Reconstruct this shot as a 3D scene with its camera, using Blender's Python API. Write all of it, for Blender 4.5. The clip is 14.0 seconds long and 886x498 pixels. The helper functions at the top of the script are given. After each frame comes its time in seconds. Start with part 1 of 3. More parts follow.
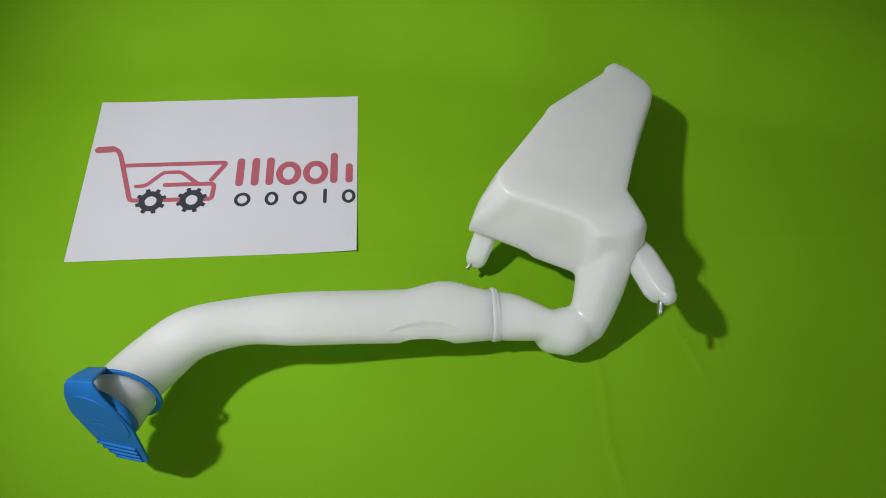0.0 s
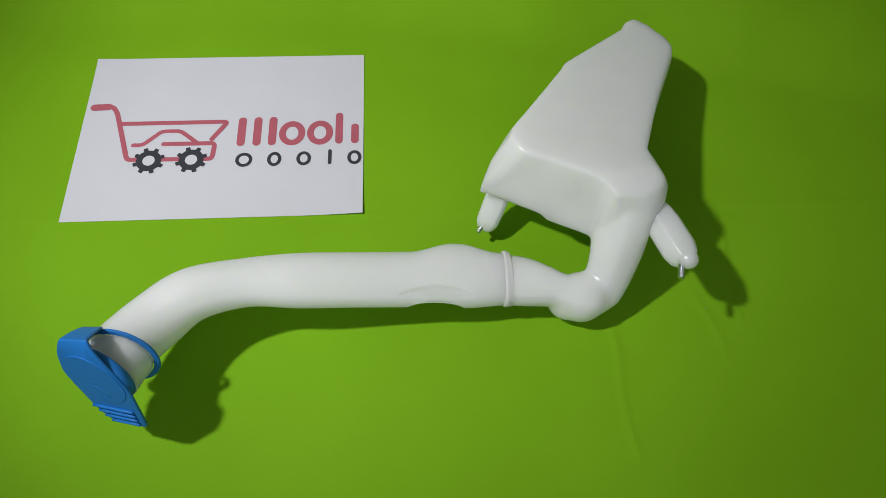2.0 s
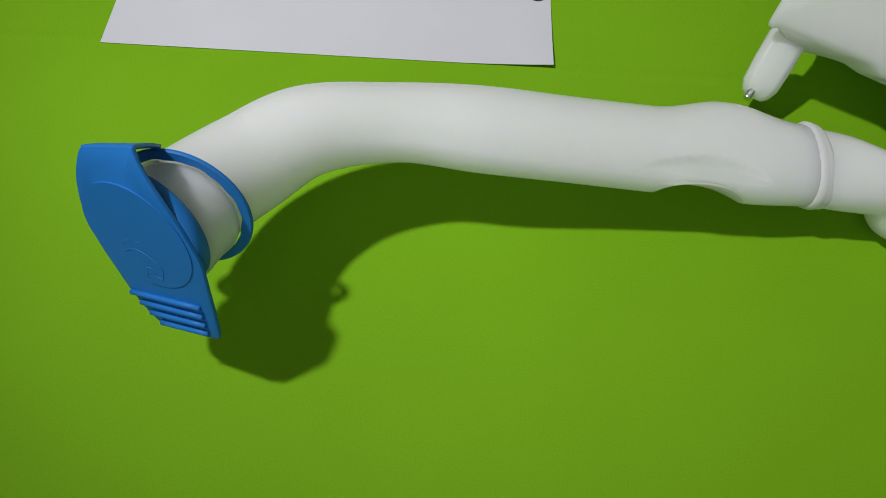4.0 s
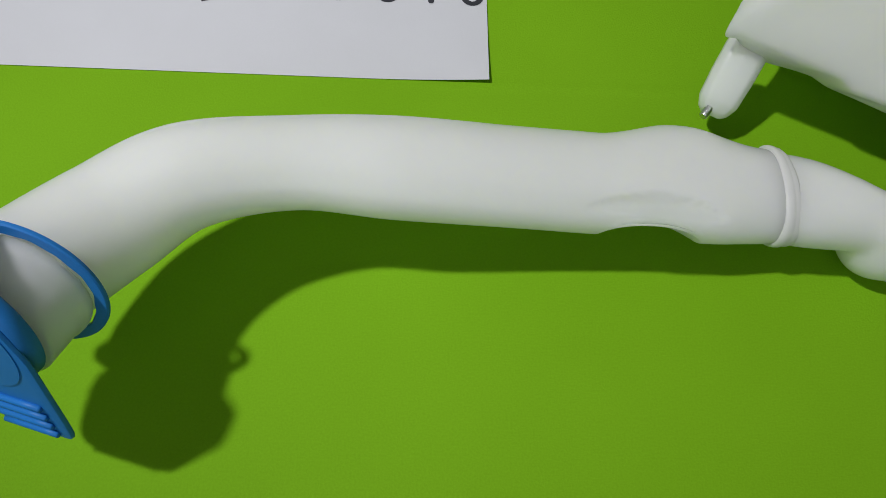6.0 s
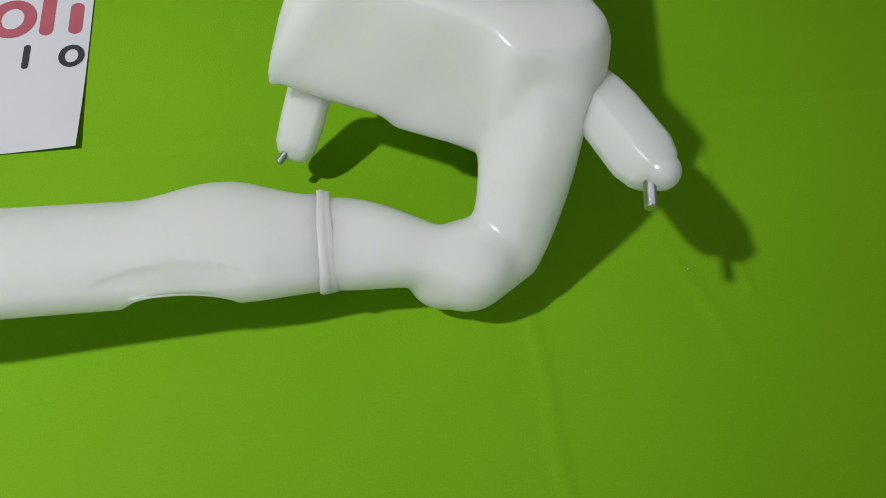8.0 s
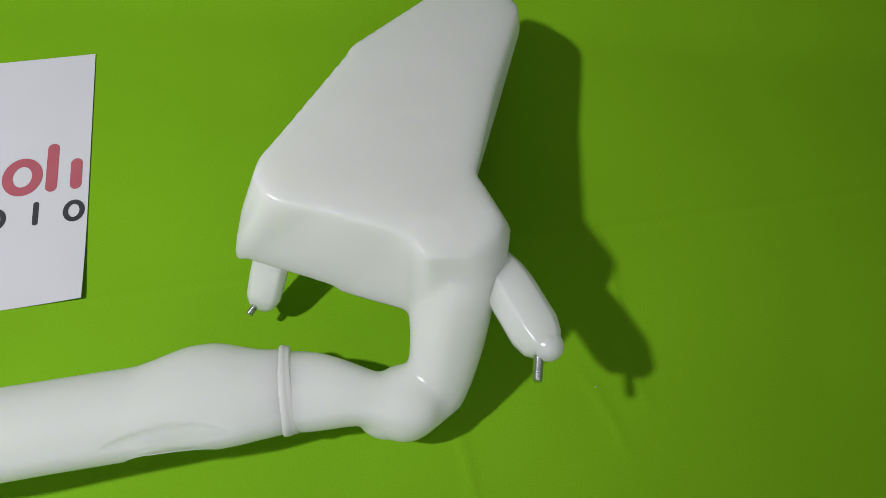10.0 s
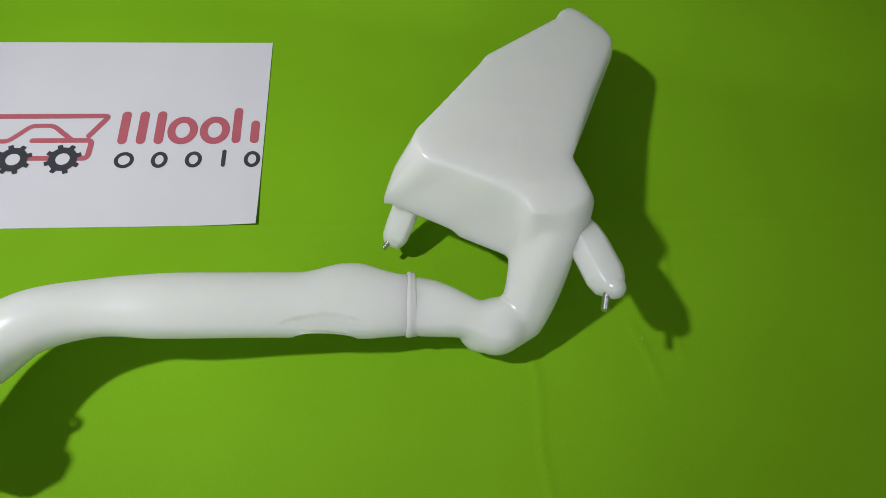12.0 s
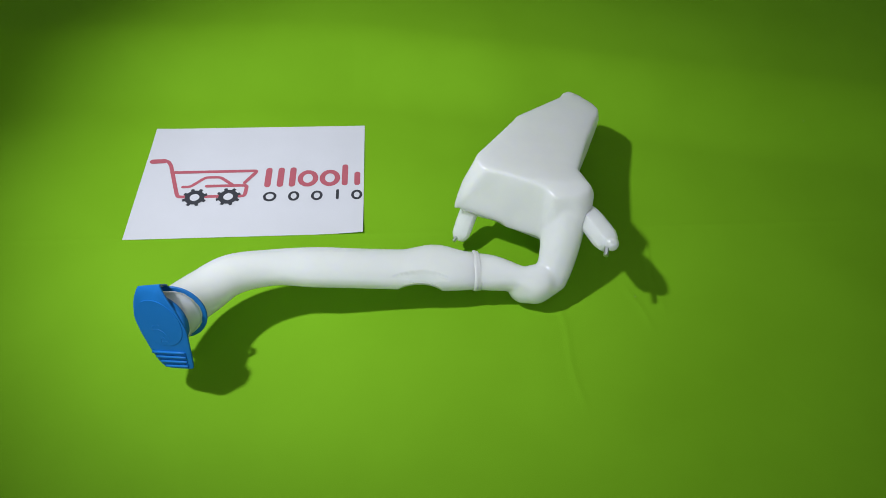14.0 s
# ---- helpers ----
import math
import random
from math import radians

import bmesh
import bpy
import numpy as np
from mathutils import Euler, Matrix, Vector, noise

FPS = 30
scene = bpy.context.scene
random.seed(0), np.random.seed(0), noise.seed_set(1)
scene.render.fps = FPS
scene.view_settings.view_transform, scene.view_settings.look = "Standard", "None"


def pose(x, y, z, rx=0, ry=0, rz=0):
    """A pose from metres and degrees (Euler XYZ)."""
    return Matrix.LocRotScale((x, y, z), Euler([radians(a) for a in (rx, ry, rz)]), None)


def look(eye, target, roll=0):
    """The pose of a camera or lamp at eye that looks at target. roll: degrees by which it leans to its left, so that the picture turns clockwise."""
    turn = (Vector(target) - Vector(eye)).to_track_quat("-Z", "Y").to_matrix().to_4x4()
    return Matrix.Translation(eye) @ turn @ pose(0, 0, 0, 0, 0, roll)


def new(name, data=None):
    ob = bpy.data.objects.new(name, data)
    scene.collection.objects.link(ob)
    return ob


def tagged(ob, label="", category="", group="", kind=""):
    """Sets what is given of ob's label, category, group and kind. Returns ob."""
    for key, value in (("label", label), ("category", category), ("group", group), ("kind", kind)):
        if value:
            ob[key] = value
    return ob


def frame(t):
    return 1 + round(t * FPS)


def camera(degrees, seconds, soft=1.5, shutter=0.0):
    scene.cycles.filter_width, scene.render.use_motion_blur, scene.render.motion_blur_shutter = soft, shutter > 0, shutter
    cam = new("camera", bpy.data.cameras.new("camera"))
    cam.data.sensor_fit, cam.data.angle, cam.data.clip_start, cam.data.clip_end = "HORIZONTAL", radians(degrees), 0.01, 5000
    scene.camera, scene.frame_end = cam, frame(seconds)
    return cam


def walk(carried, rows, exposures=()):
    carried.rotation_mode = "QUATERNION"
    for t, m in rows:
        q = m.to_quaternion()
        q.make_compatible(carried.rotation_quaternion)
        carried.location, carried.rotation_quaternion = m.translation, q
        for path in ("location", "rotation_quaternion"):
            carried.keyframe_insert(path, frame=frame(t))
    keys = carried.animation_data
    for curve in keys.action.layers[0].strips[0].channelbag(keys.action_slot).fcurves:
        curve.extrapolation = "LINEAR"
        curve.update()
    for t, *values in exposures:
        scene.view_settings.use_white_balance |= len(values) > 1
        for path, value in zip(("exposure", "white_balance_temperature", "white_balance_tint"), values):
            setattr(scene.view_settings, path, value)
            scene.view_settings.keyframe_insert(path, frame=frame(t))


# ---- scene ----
cam = camera(67.1, 14.0, soft=0.5)
PATH = [
    (0, (0.354, -0.335, 0.613), (0.448, 0.622, -1.141), 2.8),
    (0.5, (0.357, -0.336, 0.601), (0.448, 0.604, -1.162), 3.3),
    (1, (0.352, -0.336, 0.595), (0.437, 0.587, -1.177), 2.9),
    (1.5, (0.347, -0.336, 0.588), (0.433, 0.584, -1.186), 3.3),
    (2, (0.346, -0.339, 0.581), (0.436, 0.571, -1.197), 3.3),
    (2.5, (0.332, -0.342, 0.559), (0.398, 0.554, -1.228), 2.8),
    (3, (0.302, -0.338, 0.501), (0.323, 0.577, -1.277), 1.8),
    (3.5, (0.25, -0.332, 0.393), (0.209, 0.574, -1.39), -0.4),
    (3.7, (0.231, -0.324, 0.348), (0.228, 0.605, -1.423), 3.0),
    (5.8, (0.244, -0.261, 0.305), (0.262, 0.605, -1.495), 4.4),
    (6, (0.26, -0.259, 0.305), (0.328, 0.627, -1.487), 5.6),
    (6.5, (0.299, -0.255, 0.308), (0.437, 0.635, -1.478), 7.9),
    (7, (0.346, -0.249, 0.31), (0.534, 0.617, -1.483), 9.1),
    (7.5, (0.396, -0.242, 0.31), (0.633, 0.622, -1.479), 9.6),
    (8, (0.442, -0.244, 0.319), (0.708, 0.641, -1.455), 9.0),
    (8.5, (0.452, -0.24, 0.325), (0.733, 0.62, -1.459), 9.7),
    (9, (0.47, -0.214, 0.343), (0.759, 0.657, -1.434), 9.3),
    (9.2, (0.486, -0.193, 0.362), (0.737, 0.647, -1.436), 7.0),
    (11.3, (0.459, -0.212, 0.491), (0.655, 0.613, -1.318), 7.4),
    (11.5, (0.45, -0.232, 0.499), (0.61, 0.617, -1.305), 7.1),
    (12, (0.422, -0.286, 0.52), (0.55, 0.606, -1.266), 6.3),
    (12.5, (0.368, -0.365, 0.539), (0.481, 0.618, -1.199), 3.9),
    (13, (0.34, -0.434, 0.572), (0.484, 0.662, -1.095), 4.6),
    (13.5, (0.342, -0.505, 0.606), (0.468, 0.688, -0.995), 4.0),
    (14, (0.342, -0.562, 0.641), (0.473, 0.714, -0.894), 2.8),
]
# the picture's brightness drifts a little, and it turns cooler at the end
EXPOSURES = [(0, -0.25, 6500, 10), (2, -0.26, 6500, 10), (2.5, -0.27, 6500, 10), (3, -0.30, 6500, 10), (3.5, -0.36, 6500, 10), (6, -0.34, 6500, 10), (7, -0.33, 6500, 10), (7.5, -0.33, 6500, 10),
             (8, -0.23, 6500, 10), (8.5, -0.22, 6500, 10), (9, -0.20, 6500, 10), (11.5, -0.25, 6500, 10), (12.5, -0.27, 6500, 10), (13, -0.21, 6450, 10), (13.5, -0.07, 6300, 10), (14, -0.01, 6100, 10)]
walk(cam, [(t, look(eye, target, roll)) for t, eye, target, roll in PATH], EXPOSURES)


# ---------- light ----------
def room_light():
    world = bpy.data.worlds.new("room_air")
    scene.world = world
    world.use_nodes = True
    bg = world.node_tree.nodes["Background"]
    bg.inputs[0].default_value = (0.9, 0.95, 1.0, 1)
    bg.inputs[1].default_value = 0.01
    lamp = bpy.data.lights.new("desk_lamp_bulb", "SPOT")
    lamp.energy, lamp.shadow_soft_size, lamp.color = LAMP_WATTS, 0.028, (0.98, 0.98, 1.0)
    lamp.spot_size, lamp.spot_blend = radians(LAMP_CONE), 1.0
    new("desk_lamp_bulb", lamp).matrix_world = look(LAMP_AT, LAMP_AIM)
    # broad fill lamp added behind the camera to lift shadows and front faces
    fill = bpy.data.lights.new("fill_light", "AREA")
    fill.shape, fill.size, fill.size_y = "RECTANGLE", FILL_OPENING[1] - FILL_OPENING[0], FILL_OPENING[3] - FILL_OPENING[2]
    fill.energy, fill.color = FILL_WATTS, (0.90, 0.95, 1.0)
    x, z = (FILL_OPENING[0] + FILL_OPENING[1]) / 2, (FILL_OPENING[2] + FILL_OPENING[3]) / 2
    new("fill_light", fill).matrix_world = pose(x, -2.04, z, 90, 0, 0)


# opening added for the fill light, south wall: x from, to; z from, to
FILL_OPENING = (-0.90, 1.40, 0.70, 2.10)
LAMP_AT, LAMP_AIM, LAMP_CONE, LAMP_WATTS, FILL_WATTS = (-0.260, -0.125, 1.050), (0.34, 0.10, 0.0), 63.0, 52.0, 13.5
room_light()


# ---------- materials ----------
def nodes_of(name):
    mat = bpy.data.materials.new(name)
    mat.use_nodes = True
    nt = mat.node_tree
    return mat, nt, nt.nodes["Principled BSDF"]


def noise_node(nt, scale, detail=4.0, rough=0.55, stretch=None):
    tex = nt.nodes.new("ShaderNodeTexNoise")
    tex.inputs["Scale"].default_value = scale
    tex.inputs["Detail"].default_value = detail
    tex.inputs["Roughness"].default_value = rough
    co = nt.nodes.new("ShaderNodeTexCoord")
    if stretch:
        mp = nt.nodes.new("ShaderNodeMapping")
        mp.inputs["Scale"].default_value = stretch
        nt.links.new(co.outputs["Object"], mp.inputs["Vector"])
        nt.links.new(mp.outputs["Vector"], tex.inputs["Vector"])
    else:
        nt.links.new(co.outputs["Object"], tex.inputs["Vector"])
    return tex


def ramp(nt, src, lo, hi, a, b):
    r = nt.nodes.new("ShaderNodeValToRGB")
    r.color_ramp.elements[0].position, r.color_ramp.elements[1].position = lo, hi
    r.color_ramp.elements[0].color = (*a, 1)
    r.color_ramp.elements[1].color = (*b, 1)
    nt.links.new(src, r.inputs[0])
    return r.outputs[0]


def mixed(nt, a, b, fac=None, value=0.5, mode="MIX"):
    m = nt.nodes.new("ShaderNodeMix")
    m.data_type, m.blend_type = "RGBA", mode
    m.inputs[0].default_value = value
    if fac is not None:
        nt.links.new(fac, m.inputs[0])
    nt.links.new(a, m.inputs[6])
    nt.links.new(b, m.inputs[7])
    return m.outputs[2]


def bump(nt, bsdf, height, strength, distance):
    b = nt.nodes.new("ShaderNodeBump")
    b.inputs["Strength"].default_value = strength
    b.inputs["Distance"].default_value = distance
    nt.links.new(height, b.inputs["Height"])
    nt.links.new(b.outputs[0], bsdf.inputs["Normal"])


def surface(name, dark, light, scale, rough, grain, depth, coarse=6.0, metal=0.0, specular=0.5, stretch=None):
    mat, nt, bsdf = nodes_of(name)
    fine, wide = noise_node(nt, scale, 5, 0.6, stretch), noise_node(nt, coarse, 3, 0.5)
    one = ramp(nt, fine.outputs[0], 0.3, 0.7, dark, light)
    two = ramp(nt, wide.outputs[0], 0.3, 0.7, dark, light)
    nt.links.new(mixed(nt, one, two), bsdf.inputs["Base Color"])
    bsdf.inputs["Roughness"].default_value = rough
    bsdf.inputs["Metallic"].default_value = metal
    bsdf.inputs["Specular IOR Level"].default_value = specular
    bump(nt, bsdf, fine.outputs[0], grain, depth)
    return mat, nt, bsdf


SHEET, _, _ = surface("green_sheet", (0.1640, 0.3660, 0.0053), (0.2120, 0.4660, 0.0106), 900.0, 0.75, 0.42, 0.0005, 5.0, specular=0.12)
PAPER, _, _ = surface("white_paper", (0.627, 0.627, 0.666), (0.666, 0.666, 0.711), 1500.0, 0.8, 0.15, 0.0002, 20.0, specular=0.2)
RED_INK, _, _ = surface("red_ink", (0.42, 0.10, 0.132), (0.485, 0.123, 0.155), 700.0, 0.75, 0.1, 0.0001, 60.0, specular=0.2)
GREY_INK, _, _ = surface("dark_ink", (0.035, 0.036, 0.045), (0.055, 0.056, 0.066), 700.0, 0.75, 0.1, 0.0001, 60.0, specular=0.2)
BLUE, _, _ = surface("blue_plastic", (0.013, 0.170, 0.52), (0.018, 0.193, 0.59), 1200.0, 0.5, 0.12, 0.0002, 40.0, specular=0.35)
STEEL, _, _ = surface("zinc_steel", (0.62, 0.63, 0.64), (0.78, 0.79, 0.80), 900.0, 0.28, 0.2, 0.0002, 120.0, metal=1.0)
WALL, _, _ = surface("wall_paint", (0.72, 0.72, 0.70), (0.78, 0.78, 0.76), 160.0, 0.8, 0.2, 0.001, 2.0)
BOARDS, _, _ = surface("floor_stone", (0.52, 0.50, 0.47), (0.60, 0.58, 0.55), 40.0, 0.5, 0.1, 0.001, 3.0)


def milky(name, colour, rough, scatter, through_wall):
    mat, nt, bsdf = nodes_of(name)
    wide, fine = noise_node(nt, 28.0, 3, 0.5), noise_node(nt, 420.0, 4, 0.6)
    dim = tuple(c * 0.965 for c in colour)
    nt.links.new(ramp(nt, wide.outputs[0], 0.3, 0.7, dim, colour), bsdf.inputs["Base Color"])
    bsdf.inputs["Roughness"].default_value = rough
    bsdf.inputs["Subsurface Weight"].default_value = scatter
    bsdf.inputs["Subsurface Radius"].default_value = (1.0, 1.0, 0.85)
    bsdf.inputs["Subsurface Scale"].default_value = 0.035
    bsdf.inputs["Specular IOR Level"].default_value = 0.6
    bump(nt, bsdf, mixed(nt, wide.outputs[0], fine.outputs[0], value=0.06), 0.10, 0.004)
    # thin wall: part of the light passes through it
    thin = nt.nodes.new("ShaderNodeBsdfTranslucent")
    thin.inputs["Color"].default_value = (0.97, 0.965, 0.94, 1)
    mix = nt.nodes.new("ShaderNodeMixShader")
    mix.inputs[0].default_value = through_wall
    nt.links.new(bsdf.outputs[0], mix.inputs[1])
    nt.links.new(thin.outputs[0], mix.inputs[2])
    nt.links.new(mix.outputs[0], nt.nodes["Material Output"].inputs["Surface"])
    return mat


MILK = milky("milky_polyethylene", (0.880, 0.882, 0.862), 0.24, 0.85, 0.15)
RUBBER = milky("white_seal_rubber", (0.95, 0.95, 0.935), 0.45, 0.35, 0.3)


# ---------- mesh tools ----------
def link_mesh(name, bm, material, parent=None, label="", smooth=True, closed=True):
    if closed:
        bmesh.ops.recalc_face_normals(bm, faces=bm.faces)
    me = bpy.data.meshes.new(name)
    bm.to_mesh(me)
    bm.free()
    me.materials.append(material)
    if smooth:
        for p in me.polygons:
            p.use_smooth = True
    ob = new(name, me)
    ob.parent = parent
    if label:
        tagged(ob, label)
    return ob


def part(name, bm, material, parent, label="", smooth=True, closed=True):
    return link_mesh(name, bm, material, parent, label, smooth, closed)


def shade_soft(ob, degrees):
    """Smooth shading, with edges sharper than that angle kept crisp."""
    me = ob.data
    bm = bmesh.new()
    bm.from_mesh(me)
    for e in bm.edges:
        if len(e.link_faces) == 2 and e.calc_face_angle() > radians(degrees):
            e.smooth = False
    for f in bm.faces:
        f.smooth = True
    bm.to_mesh(me)
    bm.free()
    return ob


def thing(name, label, category, kind="", group=""):
    return tagged(new(name), label, category, group, kind)


def box(bm, lo, hi, m=None):
    vs = [bm.verts.new((x, y, z)) for z in (lo[2], hi[2]) for y in (lo[1], hi[1]) for x in (lo[0], hi[0])]
    if m is not None:
        for v in vs:
            v.co = m @ v.co
    fs = [bm.faces.new([vs[i] for i in q]) for q in ((0, 2, 3, 1), (4, 5, 7, 6), (0, 1, 5, 4), (1, 3, 7, 5), (3, 2, 6, 7), (2, 0, 4, 6))]
    return vs, fs


def spline(rows, steps):
    """Smooth rows of numbers (Catmull-Rom)."""
    a = np.array(rows, float)
    a = np.vstack([2 * a[0] - a[1], a, 2 * a[-1] - a[-2]])
    out = []
    for i in range(len(a) - 3):
        p, q, r, s = a[i:i + 4]
        for k in range(steps):
            f = k / steps
            out.append(0.5 * (2 * q + (r - p) * f + (2 * p - 5 * q + 4 * r - s) * f * f + (3 * q - p - 3 * r + s) * f ** 3))
    out.append(a[-2])
    return out


def tube(bm, rows, steps=6, sides=32, caps=True, wobble=None):
    """A tube along rows of (x, y, z, half width) or (x, y, z, half width, height to width)."""
    path = spline(rows, steps)
    loops, side = [], None
    for i, p in enumerate(path):
        c = Vector(p[:3])
        a, b = Vector(path[max(i - 1, 0)][:3]), Vector(path[min(i + 1, len(path) - 1)][:3])
        t = (b - a).normalized()
        # an oval section stays level, a round one just follows the path
        n = Vector((0, 0, 1)) - t * t.z if side is None or len(p) > 4 else side - t * side.dot(t)
        n.normalize()
        side = n
        w = t.cross(n)
        loop = []
        for k in range(sides):
            g = 2 * math.pi * k / sides
            r = p[3] * (wobble(c, g) if wobble else 1)
            loop.append(bm.verts.new(c + w * (r * math.cos(g)) + n * (r * (p[4] if len(p) > 4 else 1.0) * math.sin(g))))
        loops.append(loop)
    for l, m in zip(loops, loops[1:]):
        for k in range(sides):
            bm.faces.new((l[k], l[(k + 1) % sides], m[(k + 1) % sides], m[k]))
    if caps:
        bm.faces.new(loops[0][::-1])
        bm.faces.new(loops[-1])
    return loops


def moulded(ob, voxel, rounds):
    """Fuse overlapping shells into one blow-moulded skin with soft edges."""
    r = ob.modifiers.new("fuse", "REMESH")
    r.mode, r.voxel_size, r.use_smooth_shade = "VOXEL", voxel, True
    s = ob.modifiers.new("soften", "SMOOTH")
    s.factor, s.iterations = 0.5, rounds
    return ob


def settle(ob, places, rounds):
    """Make the moulded skin real, and let it flow softly round places of (centre, near, far, strength)."""
    me = bpy.data.meshes.new_from_object(ob.evaluated_get(bpy.context.evaluated_depsgraph_get()))
    ob.modifiers.clear()
    ob.data = me
    for p in me.polygons:
        p.use_smooth = True
    soft = ob.vertex_groups.new(name="soft")
    for v in me.vertices:
        w = max(k * (1 - step((v.co - Vector(c)).length, near, far)) for c, near, far, k in places)
        if w > 0:
            soft.add([v.index], w, "REPLACE")
    s = ob.modifiers.new("flow", "SMOOTH")
    s.factor, s.iterations, s.vertex_group = 0.5, rounds, "soft"


def prism(bm, pts, z0, z1, m, bevel=0.0, segs=2):
    """A plate with the outline pts, from z0 to z1 in the frame m."""
    lo = [bm.verts.new((x, y, z0)) for x, y in pts]
    hi = [bm.verts.new((x, y, z1)) for x, y in pts]
    f = [bm.faces.new(lo[::-1]), bm.faces.new(hi)]
    k = len(pts)
    for i in range(k):
        f.append(bm.faces.new((lo[i], lo[(i + 1) % k], hi[(i + 1) % k], hi[i])))
    if bevel:
        edges = [e for e in f[1].edges] + [e for e in f[0].edges]
        bmesh.ops.bevel(bm, geom=edges, offset=bevel, segments=segs, profile=0.5, affect="EDGES")
    bmesh.ops.transform(bm, matrix=m, verts=bm.verts)


def circle(r, sides=48, cx=0.0, cy=0.0):
    return [(cx + r * math.cos(2 * math.pi * i / sides), cy + r * math.sin(2 * math.pi * i / sides)) for i in range(sides)]


def rounded(pts, steps=5):
    """A closed outline through pts, made smooth."""
    k = len(pts)
    ring = [pts[(i - 1) % k] for i in range(k + 3)]
    out = []
    a = np.array(ring, float)
    for i in range(k):
        p, q, r, s = a[i:i + 4]
        for j in range(steps):
            f = j / steps
            out.append(tuple(0.5 * (2 * q + (r - p) * f + (2 * p - 5 * q + 4 * r - s) * f * f + (3 * q - p - 3 * r + s) * f ** 3)))
    return out


# ---------- the room ----------
def wall(name, lo, hi, material, label):
    bm = bmesh.new()
    box(bm, lo, hi)
    tagged(link_mesh(name, bm, material, smooth=False), label, "wall" if "wall" in name else name, kind="structure")


X0, X1, Y0, Y1, TOP = -1.6, 2.2, -2.0, 1.7, 2.4
wall("floor", (X0, Y0, -0.12), (X1, Y1, -0.006), BOARDS, "plain pale stone floor under the green sheet")
wall("ceiling", (X0, Y0, TOP), (X1, Y1, TOP + 0.1), WALL, "plain grey painted ceiling of the room")
wall("wall_north", (X0 - 0.1, Y1, -0.12), (X1 + 0.1, Y1 + 0.1, TOP + 0.1), WALL, "plain grey painted wall of the room")
wall("wall_east", (X1, Y0, -0.12), (X1 + 0.1, Y1, TOP + 0.1), WALL, "plain grey painted wall of the room")
wall("wall_west", (X0 - 0.1, Y0, -0.12), (X0, Y1, TOP + 0.1), WALL, "plain grey painted wall of the room")


def south_wall():
    """Wall with an opening through it for the added fill light."""
    x0, x1, z0, z1 = FILL_OPENING
    bm = bmesh.new()
    for lo, hi in (((X0 - 0.1, -0.12), (x0, TOP + 0.1)), ((x1, -0.12), (X1 + 0.1, TOP + 0.1)), ((x0, -0.12), (x1, z0)), ((x0, z1), (x1, TOP + 0.1))):
        box(bm, (lo[0], Y0 - 0.1, lo[1]), (hi[0], Y0, hi[1]))
    tagged(link_mesh("wall_south", bm, WALL, smooth=False), "plain grey painted wall with a broad opening for the fill light", "wall", kind="structure")
    # unseen frame, added round the fill light's opening
    surround = thing("fill_surround", "unseen frame round the added fill light", "window", kind="structure")
    w = 0.045
    for lo, hi in (((x0, z0), (x0 + w, z1)), ((x1 - w, z0), (x1, z1)), ((x0 + w, z0), (x1 - w, z0 + w)), ((x0 + w, z1 - w), (x1 - w, z1))):
        bm = bmesh.new()
        box(bm, (lo[0] + 0.001, Y0 - 0.09, lo[1] + 0.001), (hi[0] - 0.001, Y0 - 0.06, hi[1] - 0.001))
        part("fill_frame", bm, WALL, surround, smooth=False)


south_wall()


# ---------- the green sheet ----------
def step(x, a, b):
    f = min(1.0, max(0.0, (x - a) / (b - a)))
    return f * f * (3 - 2 * f)


def ridge(d, width):
    return math.exp(-(d / width) ** 2)


def sheet_height(x, y):
    z = 0.0
    z += 0.040 * step(y - 0.252 + 0.22 * max(0.0, x - 0.28), 0.0, 0.17)
    z += 0.0012 * math.sin(5 * x + 1.3) * math.sin(4 * y + 0.5) * step(abs(y + 0.05), 0.22, 0.5)
    z += 0.0004 * ridge(y + 0.004 * step(x, 0.0, 0.3) - 0.003, 0.004)
    for x0, y0, x1, y1, h in CREASES:
        dx, dy = x1 - x0, y1 - y0
        size = math.hypot(dx, dy)
        along = ((x - x0) * dx + (y - y0) * dy) / size
        if -0.03 < along < size + 0.03:
            across = ((x - x0) * dy - (y - y0) * dx) / size + 0.002 * math.sin(60 * along)
            z += h * ridge(across, 0.0035) * step(along, -0.03, 0.01) * (1 - step(along, size - 0.01, size + 0.03))
    return z


# faint folds pressed into the sheet: from x, y to x, y, height
CREASES = [
    (0.652, -0.010, 0.650, -0.115, 0.0010), (0.617, -0.110, 0.628, -0.150, 0.0006), (0.589, -0.062, 0.577, -0.090, 0.0006), (0.527, -0.125, 0.531, -0.240, 0.0007),
    (0.551, -0.084, 0.557, -0.106, 0.0004), (1.170, 0.370, 1.100, 0.280, 0.0040), (1.190, 0.340, 1.130, 0.250, 0.0030), (0.720, -0.190, 0.800, -0.300, 0.0002),
]


